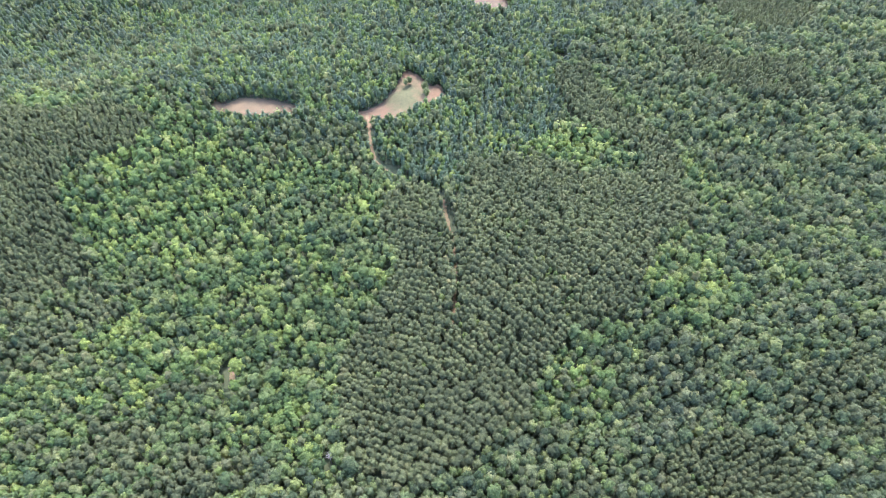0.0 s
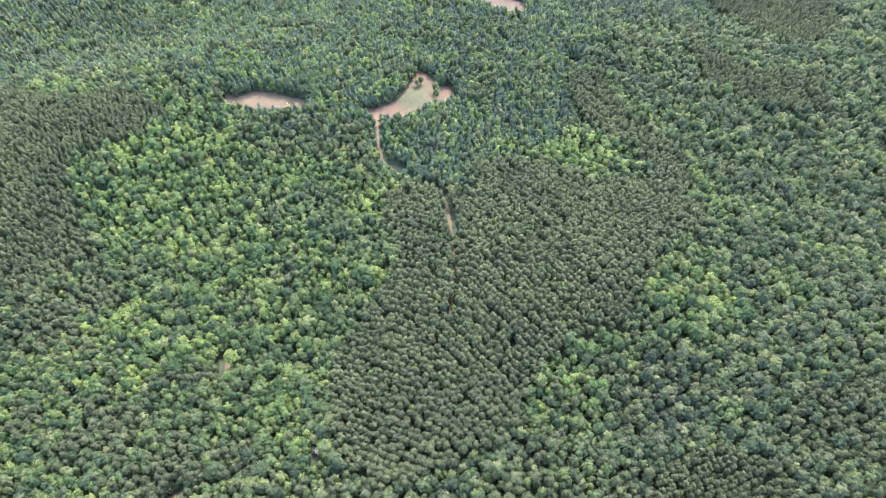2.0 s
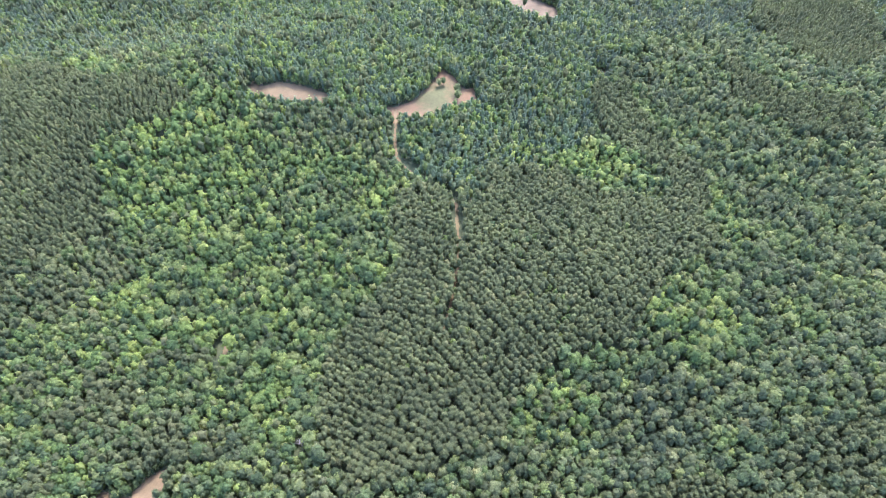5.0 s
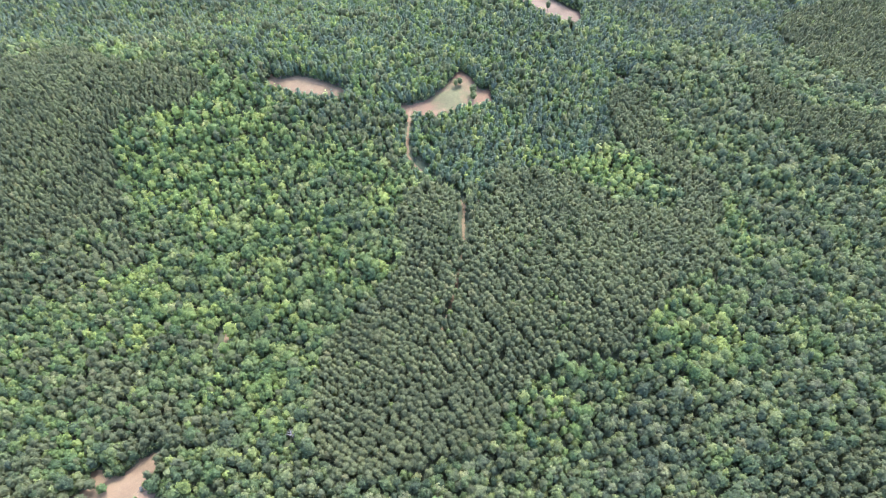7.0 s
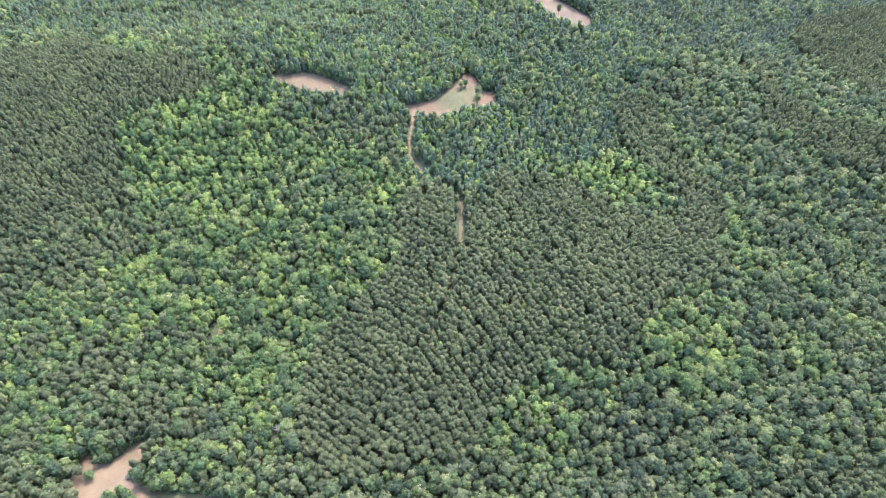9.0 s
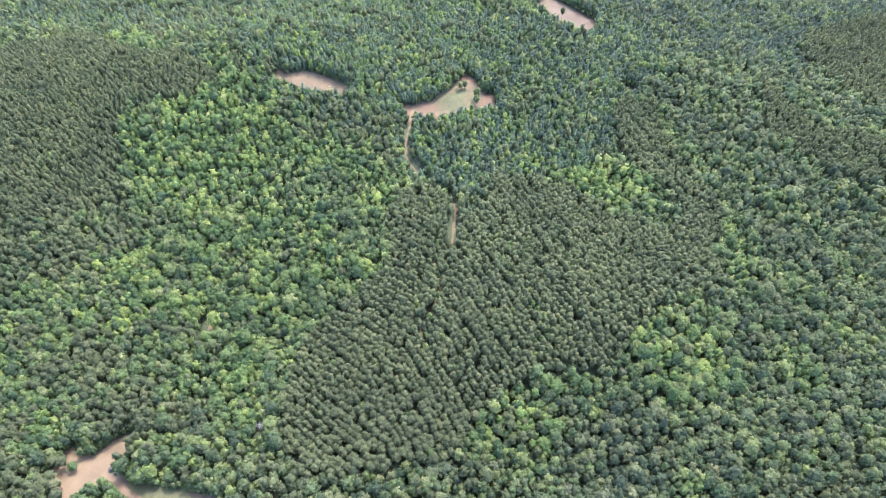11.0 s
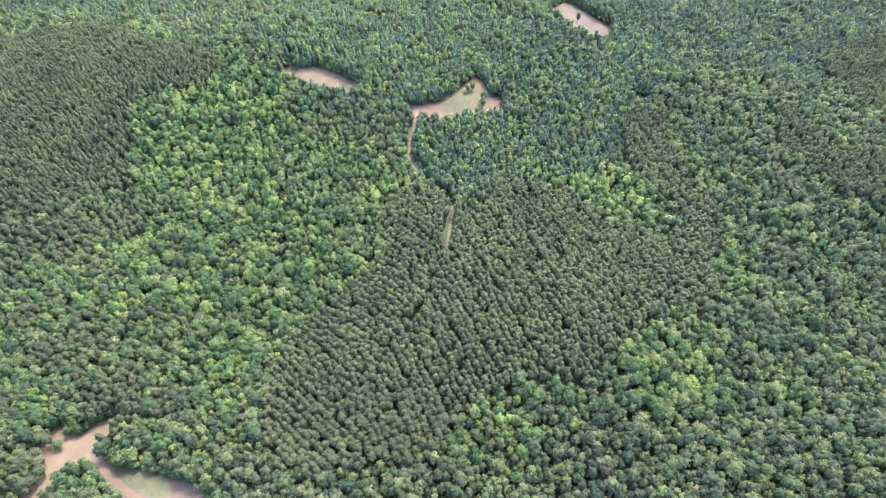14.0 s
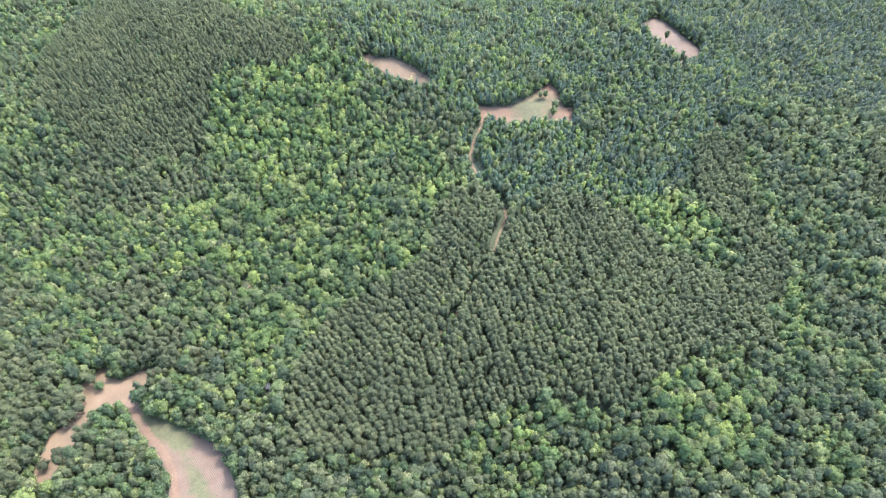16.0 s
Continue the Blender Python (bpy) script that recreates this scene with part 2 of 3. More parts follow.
FAR_FIELD = [(70.5, 536.0), (75.5, 547.5), (85.2, 560.6), (95.9, 552.2), (106.7, 539.0), (126.0, 522.3), (123.7, 497.7), (112.8, 493.0), (104.0, 497.5), (97.6, 506.0), (88.5, 512.4)]
GAP = [(139.2, 429.0), (145.7, 433.7), (154.7, 429.3), (150.4, 422.7), (142.6, 424.2)]
YARD = [(-204.3, 98.3), (-198.3, 101.3), (-194.5, 106.5), (-195.9, 111.7), (-191.0, 113.8), (-185.6, 108.5), (-179.6, 109.6), (-175.9, 112.8), (-171.5, 119.3), (-160.3, 125.1), (-158.8, 119.6), (-161.8, 109.9), (-163.3, 102.5), (-165.1, 99.4), (-164.8, 96.3), (-173.2, 88.9),
        (-175.7, 79.7), (-174.6, 70.7), (-172.8, 61.8), (-170.3, 52.9), (-170.7, 46.8), (-173.2, 41.9), (-185.6, 48.9), (-188.0, 60.8), (-190.9, 64.8), (-190.8, 70.8), (-188.7, 77.7), (-189.1, 83.8), (-192.6, 92.0), (-198.8, 95.1)]
PLOT = [(-166.2, 101.4), (-161.2, 100.5), (-149.0, 94.4), (-134.3, 93.7), (-118.7, 93.1), (-104.7, 90.3), (-90.7, 82.3), (-79.8, 74.4), (-71.1, 65.3), (-70.6, 48.0), (-94.6, 40.5), (-106.7, 54.5), (-113.1, 67.5), (-123.8, 74.4), (-134.5, 79.3), (-148.5, 86.2), (-161.7, 95.2)]
ROAD = [(-27.0, 385.0), (-27.5, 372.0), (-28.8, 355.0), (-28.4, 338.0), (-22.5, 327.0), (-16.5, 319.5), (-2.0, 304.5), (8.5, 296.0), (12.0, 288.5), (11.2, 275.5), (10.8, 257.0), (8.8, 239.5), (4.8, 222.0), (0.6, 208.0), (-3.0, 196.5), (-8.5, 186.5), (-15.5, 178.5), (-16.7, 158.0)]
TRACK = [(-143.8, 205.1), (-142.4, 192.1)]

# stands of trees
PLANT = [(-17, 304), (-6, 301), (4, 292), (12, 280), (21, 276), (30, 296), (42, 313), (62, 316), (82, 314), (102, 304), (118, 294), (131, 288), (144, 284), (158, 280), (170, 301), (168, 318),
    (157, 327), (142, 332), (134, 353), (131, 373), (132, 395), (142, 405), (154, 386), (163, 362), (175, 340), (184, 323), (187, 295), (185, 258), (185, 237), (175, 229), (165, 230), (149, 226),
    (138, 215), (126, 198), (115, 186), (104, 174), (83, 171), (62, 167), (46, 153), (34, 142), (22, 128), (7, 117), (-18, 107), (-44, 101), (-61, 102), (-73, 119), (-78, 133), (-81, 149),
    (-78, 170), (-71, 191), (-56, 210), (-39, 228), (-29, 243), (-33, 261), (-35, 281), (-29, 294)]
PINES_W = [(-418, 369), (-406, 415), (-373, 440), (-314, 460), (-256, 429), (-235, 401), (-247, 371), (-251, 348), (-241, 325), (-237, 298), (-251, 279), (-281, 271), (-320, 269), (-344, 284), (-375, 291), (-401, 321)]
PINES_E = [(254, 444), (273, 404), (288, 383), (346, 371), (330, 331), (290, 337), (259, 359), (244, 381)]
PINES_NE = [(317, 522), (357, 545), (450, 574), (402, 429), (358, 417), (327, 424), (312, 455), (303, 483)]
PINES_N = [(137, 408), (164, 406), (167, 374), (175, 347), (197, 310), (192, 278), (178, 253), (167, 280), (173, 305), (158, 338), (137, 373)]
PINES_SE = [(94, 94), (129, 98), (156, 78), (160, 59), (154, 48), (78, 66)]
PINES_SW = [(-262, 93), (-232, 119), (-199, 111), (-195, 92), (-182, 86), (-183, 66), (-166, 40), (-194, 26)]
PINES_S = [(192, 119), (220, 123), (243, 107), (220, 71), (181, 72), (169, 97)]
PINES_NW = [(-274, 430), (-223, 432), (-185, 408), (-199, 384), (-236, 377), (-255, 392)]
MIX_W = [(-238, 177), (-201, 178), (-181, 156), (-196, 147), (-225, 155)]
MIX_SW = [(-185, 140), (-172, 152), (-152, 144), (-149, 124), (-165, 116), (-177, 119)]
MIX_FAR = [(-326, 280), (-274, 289), (-221, 280), (-210, 252), (-238, 230), (-305, 219)]
MIX_N = [(-136, 395), (-78, 384), (-35, 363), (-34, 322), (-63, 333), (-101, 365), (-134, 377)]
BRIGHT = [(-246, 370), (-179, 402), (-135, 392), (-27, 329), (-18, 298), (-37, 283), (-32, 247), (-62, 205), (-87, 147), (-73, 105), (-105, 117), (-139, 167), (-147, 202), (-200, 217), (-214, 240), (-196, 284),
    (-236, 326)]
BRIGHT_W = [(-316, 197), (-209, 231), (-161, 203), (-187, 176), (-263, 164)]
BRIGHT_E = [(66, 337), (92, 351), (129, 344), (161, 313), (158, 291), (129, 294), (98, 307), (65, 318)]
BRIGHT_SE = [(102, 194), (146, 218), (181, 213), (182, 182), (152, 154), (132, 148), (109, 167)]
BRIGHT_S = [(33, 140), (56, 150), (80, 141), (72, 120), (49, 107), (29, 118)]
BRIGHT_NW = [(-232, 390), (-172, 411), (-134, 374), (-143, 317), (-197, 305), (-236, 324)]
BRIGHT_R = [(189, 333), (210, 330), (214, 269), (204, 229), (188, 227)]
DARK_DRAW = [(79, 129), (107, 151), (132, 146), (133, 118), (118, 104), (82, 100)]
NORTH = [(-166, 420), (-135, 387), (-37, 341), (-20, 298), (26, 295), (86, 323), (131, 361), (148, 410), (187, 482), (119, 570), (-223, 626), (-198, 478)]


def draped(name, where, mat, label, category, step=1.2, lift=0.06):
    """Open ground as a thin sheet on the land, where(x, y) says so; its rim is uneven."""
    (x0, x1), (y0, y1) = where[0]
    gx, gy = np.meshgrid(np.arange(x0, x1, step), np.arange(y0, y1, step))
    gx, gy = gx + np.random.uniform(-0.35, 0.35, gx.shape) * step, gy + np.random.uniform(-0.35, 0.35, gx.shape) * step
    ok = where[1](gx, gy)
    at = np.arange(gx.size).reshape(gx.shape)
    cells = np.stack([at[:-1, :-1], at[:-1, 1:], at[1:, 1:], at[1:, :-1]], -1)[(ok[:-1, :-1] & ok[1:, 1:] & ok[:-1, 1:] & ok[1:, :-1])]
    used, faces = np.unique(cells, return_inverse=True)
    verts = np.stack([gx, gy, land(gx, gy) + lift], -1).reshape(-1, 3)[used]
    return tagged(new(name, mesh_of(name, verts, faces.reshape(-1, 4), mat, True)), label, category, kind="structure")


def area(poly):
    px, py = zip(*poly)
    return ((min(px) - 8, max(px) + 8), (min(py) - 8, max(py) + 8)), lambda x, y: inside(x, y, poly) | (beside(x, y, poly + poly[:1]) < 2.5)


def lane(line, half):
    px, py = zip(*line)
    return ((min(px) - 6, max(px) + 6), (min(py) - 6, max(py) + 6)), lambda x, y: beside(x, y, line) < half


SAND = [(0.25, (0.150, 0.108, 0.064)), (0.5, (0.158, 0.120, 0.070)), (0.75, (0.136, 0.110, 0.063))]
RED = [(0.25, (0.138, 0.080, 0.046)), (0.5, (0.144, 0.094, 0.056)), (0.75, (0.122, 0.090, 0.055))]
TAN = [(0.25, (0.124, 0.090, 0.052)), (0.5, (0.136, 0.099, 0.057)), (0.75, (0.112, 0.088, 0.051))]
PINK = [(0.25, (0.101, 0.073, 0.049)), (0.5, (0.108, 0.080, 0.053)), (0.75, (0.092, 0.076, 0.050))]
CLEARING_SOIL = open_soil("clearing_soil", RED, [(9, 400, 24, 0.46), (-1, 387, 16, 0.28), (29, 391, 9, -0.3), (-23, 375, 18, -0.4)], 0.0)
STRIP_SOIL = open_soil("strip_soil", TAN, [(-99, 405, 30, 0.12)], -0.1)
FAR_SOIL = open_soil("far_soil", PINK, (), -0.2)
YARD_SOIL = open_soil("yard_soil", TAN, [(-195, 81, 7, 0.3), (-175, 108, 8, 0.25)], -0.2)
PLOT_SOIL = open_soil("plot_soil", PINK, [(-148, 92, 9, 0.8), (-139, 92, 10, 0.95), (-129, 90, 10, 0.95), (-120, 87, 9, 0.8), (-112, 78, 7, 0.45), (-105, 73, 7, 0.6), (-98, 68, 8, 0.7), (-90, 62, 8, 0.6)], -0.15, (120, 0.95, (-94, 81, 26)))
RIM_SOIL = open_soil("rim_soil", [(0.25, (0.122, 0.078, 0.048)), (0.5, (0.130, 0.090, 0.056)), (0.75, (0.114, 0.086, 0.054))], (), -0.1)
ROAD_SOIL = open_soil("road_soil", SAND, [(12, 274, 26, 0.34), (10, 244, 18, 0.3), (-15, 171, 26, 0.2)], -0.15)
draped("field", area(CLEARING), CLEARING_SOIL, "hilltop clearing of red soil and thin grass", "field")
draped("field", area(STRIP), STRIP_SOIL, "long bare strip of pale red soil", "field")
draped("field", area(FAR_FIELD), FAR_SOIL, "far bare field of pink soil", "field")
draped("field", area(GAP), STRIP_SOIL, "small bare gap between tall trees", "field")
draped("yard", area(YARD), YARD_SOIL, "bare sandy crossing of forest tracks", "field")
draped("plot", area(PLOT), PLOT_SOIL, "ploughed food plot with grassy patches", "field", lift=0.10)
draped("road", lane(ROAD, 1.5), ROAD_SOIL, "narrow red dirt road through the trees", "road", 0.8, 0.14)
draped("track", lane([(-165.0, 98.3), (-154.7, 92.3), (-145.6, 87.8), (-137.5, 83.2), (-129.7, 80.3), (-121.9, 75.5), (-114.1, 69.5), (-107.5, 60.5), (-100.0, 51.6)], 2.3), RIM_SOIL, "worn red track along the rim of the plot", "road", 0.8, 0.2)
draped("track", lane(TRACK, 2.3), ROAD_SOIL, "short bare piece of a forest track", "road", 0.8, 0.14)


# ---- trees ----
def unit(v):
    return v / (np.linalg.norm(v, axis=-1, keepdims=True) + 1e-9)


def crown_shape(rng, rings, top, sides, clumps, leaves, size, stretch, sprigs):
    """A crown: an uneven core through rings (height, radius) up to its top, clumps (centre, radius) of leaf sprays all over it, and single
    sprigs that stand out. Returns places, triangles and, for each place, the way that its leaves face and the tone of its clump."""
    verts, faces, ways, tones, count = [], [], [], [], 0

    def facing(v):
        z0, z1 = rings[0][0], top
        return unit(unit(v * (1, 1, 0)) + (0, 0, 1) * (0.55 + 1.2 * np.clip((v[:, 2:] - z0) / (z1 - z0), 0, 1) ** 2))

    def add(v, f, way, tone):
        nonlocal count
        verts.append(v), faces.append(f + count), ways.append(way), tones.append(np.full(len(v), tone))
        count += len(v)

    def spray(at, way, long, wide, tone, shade):
        side = unit(np.cross(way, rng.normal(size=3)))
        along = np.cross(side, way)
        v = at + np.array([along * long, side * wide - along * long * 0.5, -side * wide - along * long * 0.5])
        add(v, np.array([[0, 1, 2]]), np.repeat(shade[None], 3, 0), tone)

    ring_v = []
    for k, (z, r) in enumerate(rings):
        a = 6.2832 * (np.arange(sides) + 0.5 * (k % 2) + rng.uniform(-0.25, 0.25, sides)) / sides
        rr = 0.86 * r * rng.uniform(0.75, 1.1, sides)
        ring_v.append(np.stack([rr * np.cos(a), rr * np.sin(a), z + rng.uniform(-0.4, 0.4, sides)], 1))
    body_v = np.concatenate(ring_v + [np.array([[rng.uniform(-0.2, 0.2), rng.uniform(-0.2, 0.2), top - 0.4]])])
    body_f = []
    for k in range(len(rings) - 1):
        for i in range(sides):
            p, q = k * sides + i, k * sides + (i + 1) % sides
            body_f += [(p, q, q + sides), (p, q + sides, p + sides)]
    last = (len(rings) - 1) * sides
    body_f += [(last + i, last + (i + 1) % sides, last + sides) for i in range(sides)]
    add(body_v, np.array(body_f), facing(body_v), 0.0)
    for c, r in clumps:
        tone, out = rng.uniform(-1, 1), facing(c[None])[0]
        for k in range(leaves):
            d = unit(0.75 * out + rng.normal(0, 0.6, 3))
            at, big = c + d * r * rng.uniform(0.45, 1.05), size * rng.uniform(0.7, 1.25)
            spray(at, unit(d + rng.normal(0, 0.3, 3)), big * stretch, big / stretch, tone + rng.normal(0, 0.12), unit(0.75 * d + 0.55 * out + rng.normal(0, 0.06, 3)))
    zs, rs = [z for z, _ in rings] + [top], [r for _, r in rings] + [0.15]
    for k in range(sprigs):
        z = zs[0] + (zs[-1] - zs[0]) * (1 - rng.random() ** 1.4)
        a, r = rng.uniform(0, 6.2832), np.interp(z, zs, rs) * rng.uniform(0.85, 1.2)
        at = np.array([r * math.cos(a), r * math.sin(a), z])
        way = unit(facing(at[None])[0] + rng.normal(0, 0.45, 3))
        big = size * rng.uniform(0.6, 1.0)
        spray(at, way, big * stretch, big / stretch, rng.uniform(-0.5, 0.8), unit(way + facing(at[None])[0]))
    return np.concatenate(verts), np.concatenate(faces), np.concatenate(ways), np.concatenate(tones)


def scattered(rng, n, rings, low, high, size):
    """Clumps on the crown's outside between two heights, the last one near the top."""
    out = []
    for k in range(n):
        z, a = low + (high - low) * ((k + rng.uniform(0.2, 0.8)) / n) ** 0.8, 2.4 * k + rng.uniform(-0.5, 0.5)
        r = np.interp(z, [p for p, _ in rings], [q for _, q in rings]) * rng.uniform(0.66, 0.95)
        out.append((np.array([r * math.cos(a), r * math.sin(a), z]), size * rng.uniform(0.75, 1.25)))
    return out


def broad_tree(rng, level):
    """A broadleaf crown, 4 m in radius on a tree of 15.5 m: domes of leaves round an uneven core. level: 0 the fullest."""
    rings = [(5.5, 2.6), (8.5, 3.5), (11.2, 3.5), (13.2, 2.6), (14.6, 1.4)] if level < 2 else [(6.5, 2.8), (10.6, 3.5), (13.8, 2.1)]
    clumps = scattered(rng, (17, 12, 8, 6)[level], rings, 8.0, 15.0, (1.15, 1.2, 1.4, 1.55)[level])
    return crown_shape(rng, rings, 15.3, (7, 6, 5, 5)[level], clumps, (12, 6, 4, 4)[level], (0.62, 0.82, 1.0, 1.1)[level], 1.05, (24, 10, 6, 4)[level])


def pine_tree(rng, level):
    """A plantation pine's crown, 2 m in radius on a tree of 16 m: a blunt cone clad with tufts of needles."""
    rings = [(7.5, 1.5), (10.2, 1.85), (12.6, 1.75), (14.3, 1.3), (15.3, 0.7)] if level < 2 else [(7.5, 1.5), (12.0, 1.75), (14.6, 1.05)]
    clumps = scattered(rng, (18, 11, 7, 5)[level], rings, 10.5, 15.6, (0.55, 0.6, 0.7, 0.8)[level])
    return crown_shape(rng, rings, 16.0, (6, 5, 5, 4)[level], clumps, (8, 5, 4, 4)[level], (0.36, 0.46, 0.54, 0.6)[level], 1.3, (24, 10, 5, 3)[level])


def young_tree(rng, level):
    """A pointed crown, 2 m in radius on a tree of 13 m."""
    rings = [(2.6, 1.8), (5.2, 1.95), (7.8, 1.7), (10.2, 1.2), (11.9, 0.6)] if level < 2 else [(2.8, 1.9), (7.0, 1.8), (10.8, 1.0)]
    clumps = scattered(rng, (16, 10, 7, 5)[level], rings, 5.5, 12.4, (0.65, 0.7, 0.8, 0.9)[level])
    return crown_shape(rng, rings, 12.9, (6, 5, 5, 4)[level], clumps, (8, 5, 4, 4)[level], (0.42, 0.5, 0.58, 0.66)[level], 1.12, (18, 8, 5, 3)[level])


def stem(points, radii, sides=5):
    """A tapered stem along places."""
    verts, faces = [], []
    for k, (p, r) in enumerate(zip(points, radii)):
        for s in range(sides):
            a = 6.2832 * s / sides
            verts.append((p[0] + r * math.cos(a), p[1] + r * math.sin(a), p[2]))
            if k:
                i, j = (k - 1) * sides + s, (k - 1) * sides + (s + 1) % sides
                faces += [(i, j, j + sides), (i, j + sides, i + sides)]
    return np.array(verts, float), np.array(faces)


def trunk_shape(rng, height, radius, limbs, reach):
    """A trunk with limbs into the crown."""
    parts = [stem([(0, 0, -0.6), (0, 0, height * 0.45), (rng.uniform(-0.2, 0.2), rng.uniform(-0.2, 0.2), height * 0.9)], [radius, radius * 0.7, radius * 0.2])]
    for k in range(limbs):
        a, z = 2.4 * k + rng.uniform(-0.4, 0.4), height * (0.45 + 0.3 * k / max(1, limbs))
        out = reach * rng.uniform(0.6, 0.9)
        parts.append(stem([(0, 0, z), (out * math.cos(a), out * math.sin(a), z + out * 0.8)], [radius * 0.45, radius * 0.1], 4))
    verts, faces, count = [], [], 0
    for v, f in parts:
        verts.append(v), faces.append(f + count)
        count += len(v)
    return np.concatenate(verts), np.concatenate(faces)


KINDS = {  # crown maker, its radius and height, leaf, trunk radius
    "broad": (broad_tree, 4.0, 15.5, BROAD_LEAF, 0.24),
    "pine": (pine_tree, 2.0, 16.0, PINE_LEAF, 0.14),
    "young": (young_tree, 2.0, 13.0, HAZED_YOUNG_LEAF, 0.11),
}
shapes = {(kind, many): [KINDS[kind][0](np.random.default_rng(100 * i + 7 * len(kind) + many), many) for i in range(9)] for kind in KINDS for many in (0, 1, 2, 3)}

# where the trees stand: one row a tree of x, y, kind, radius, height, stand tone with its painted falloff
rng = np.random.default_rng(5)
VIEW = [(-340, 165), (-285, 130), (-225, 15), (-133, 24), (0, 72), (146, 28), (215, 15), (275, 120), (325, 190), (515, 430), (440, 590), (310, 695), (-370, 680), (-480, 555), (-545, 410)]


def open_ground(x, y):
    bare = np.zeros(np.shape(x), bool)
    for poly in (CLEARING, STRIP, FAR_FIELD, GAP, YARD, PLOT):
        bare |= inside(x, y, poly)
    return bare | (beside(x, y, ROAD[:8]) < 2.4) | (beside(x, y, ROAD[7:11]) < 3.2) | (beside(x, y, ROAD[10:]) < 0.9) | (beside(x, y, TRACK) < 5.0)


def lattice(step_x, step_y, turn, jitter, lane_every=0, lane_width=0.0):
    n = int(1400 / min(step_x, step_y))
    rows = (np.arange(n) - n / 2) * step_y
    if lane_every:
        rows = rows + lane_width * np.floor(np.arange(n) / lane_every) - lane_width * n / lane_every / 2
    gx, gy = np.meshgrid((np.arange(n) - n / 2) * step_x, rows)
    gx, gy = gx.ravel() + rng.normal(0, jitter, gx.size), gy.ravel() + rng.normal(0, jitter, gy.size)
    c, s = math.cos(radians(turn)), math.sin(radians(turn))
    x, y = c * gx - s * gy, 380 + s * gx + c * gy
    keep = inside(x, y, VIEW)
    x, y = x[keep], y[keep]
    keep = ~open_ground(x, y)
    return x[keep], y[keep]


def wave(x, y, size, seed):
    """A smooth field between 0 and 1 over the land."""
    r = np.random.default_rng(seed)
    v = 0
    for _ in range(6):
        a, p, k = r.uniform(0, 6.28), r.uniform(0, 6.28), r.uniform(0.6, 1.6) / size * 6.28
        v = v + np.sin(k * (x * math.cos(a) + y * math.sin(a)) + p)
    return np.clip(0.5 + v / 7, 0, 1)


def within(x, y, poly, feather):
    """1 well inside a polygon, 0 well outside, with a soft rim."""
    away = beside(x, y, poly + poly[:1])
    return np.clip(0.5 + np.where(inside(x, y, poly), away, -away) / feather, 0, 1)


def planted(x, y):
    """Pure pine stands, with a wavy rim."""
    wx, wy = x + 5 * (wave(x, y, 22, 3) - 0.5), y + 5 * (wave(x, y, 22, 4) - 0.5)
    pure = inside(wx, wy, PLANT)
    for poly in (PINES_W, PINES_E, PINES_NE, PINES_N, PINES_NW, PINES_SE):
        pure |= inside(wx, wy, poly)
    return pure


DRAIN = [(39, 256), (55, 225), (68, 199), (66, 174)]  # a wet line through the plantation, with broadleaf trees
trees = []
for rows, wanted in ((lattice(3.3, 3.6, -57, 0.6, 3, 1.35), "east"), (lattice(3.3, 3.6, -36, 0.65, 3, 0.9), "west"), (lattice(3.5, 3.5, 12, 0.6), "")):
    x, y = rows
    side = np.where(x > np.interp(y, [r[1] for r in ROAD[::-1]], [r[0] for r in ROAD[::-1]]), "east", "west")
    keep = planted(x, y) & (np.where(inside(x, y, PLANT), side, "") == wanted) & (rng.random(x.size) > 0.03)
    x, y = x[keep], y[keep]
    pick = rng.random(x.size)
    drain = beside(x, y, DRAIN) < 4
    for k in range(x.size):
        if pick[k] < (0.45 if drain[k] else 0.025):
            trees.append((x[k], y[k], "broad", rng.uniform(1.6, 2.8), rng.uniform(11, 15), 0.7))
        else:
            # plantation tone sinks nearer the camera: vignette put into the needle colour
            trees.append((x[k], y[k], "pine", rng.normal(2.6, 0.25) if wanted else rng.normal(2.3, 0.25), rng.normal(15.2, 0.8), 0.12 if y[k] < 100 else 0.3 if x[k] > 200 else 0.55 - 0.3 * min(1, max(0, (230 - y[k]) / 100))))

def northern(x, y):
    return (inside(x, y, NORTH) | (y > 470)) & ~planted(x, y)


(xa, ya), (xb, yb) = lattice(4.05, 4.05, 23, 0.95), lattice(3.6, 3.6, 31, 0.8)
keep_a, keep_b = ~planted(xa, ya) & ~northern(xa, ya), northern(xb, yb)
x, y = np.r_[xa[keep_a], xb[keep_b]], np.r_[ya[keep_a], yb[keep_b]]
north = northern(x, y)
# the west rise paints haze, the low-y fall vignette, into the leaf tone
bright = 0.42 - 0.2 * np.clip(x / 150, 0, 1) + 0.12 * np.clip((-x - 90) / 60, 0, 1) - 0.15 * np.clip((160 - y) / 60, 0, 1) + 0.6 * (wave(x, y, 60, 11) - 0.5)
for poly, feather, much in ((BRIGHT, 60, 0.28), (BRIGHT_NW, 40, 0.25), (BRIGHT_W, 40, 0.3), (BRIGHT_E, 12, 0.65), (BRIGHT_SE, 24, 0.5), (BRIGHT_S, 16, 0.5), (BRIGHT_R, 16, 0.4), (DARK_DRAW, 16, -0.35), (NORTH, 30, 0.3)):
    bright = bright + much * within(x, y, poly, feather)
bright = np.clip(bright, 0, 1)
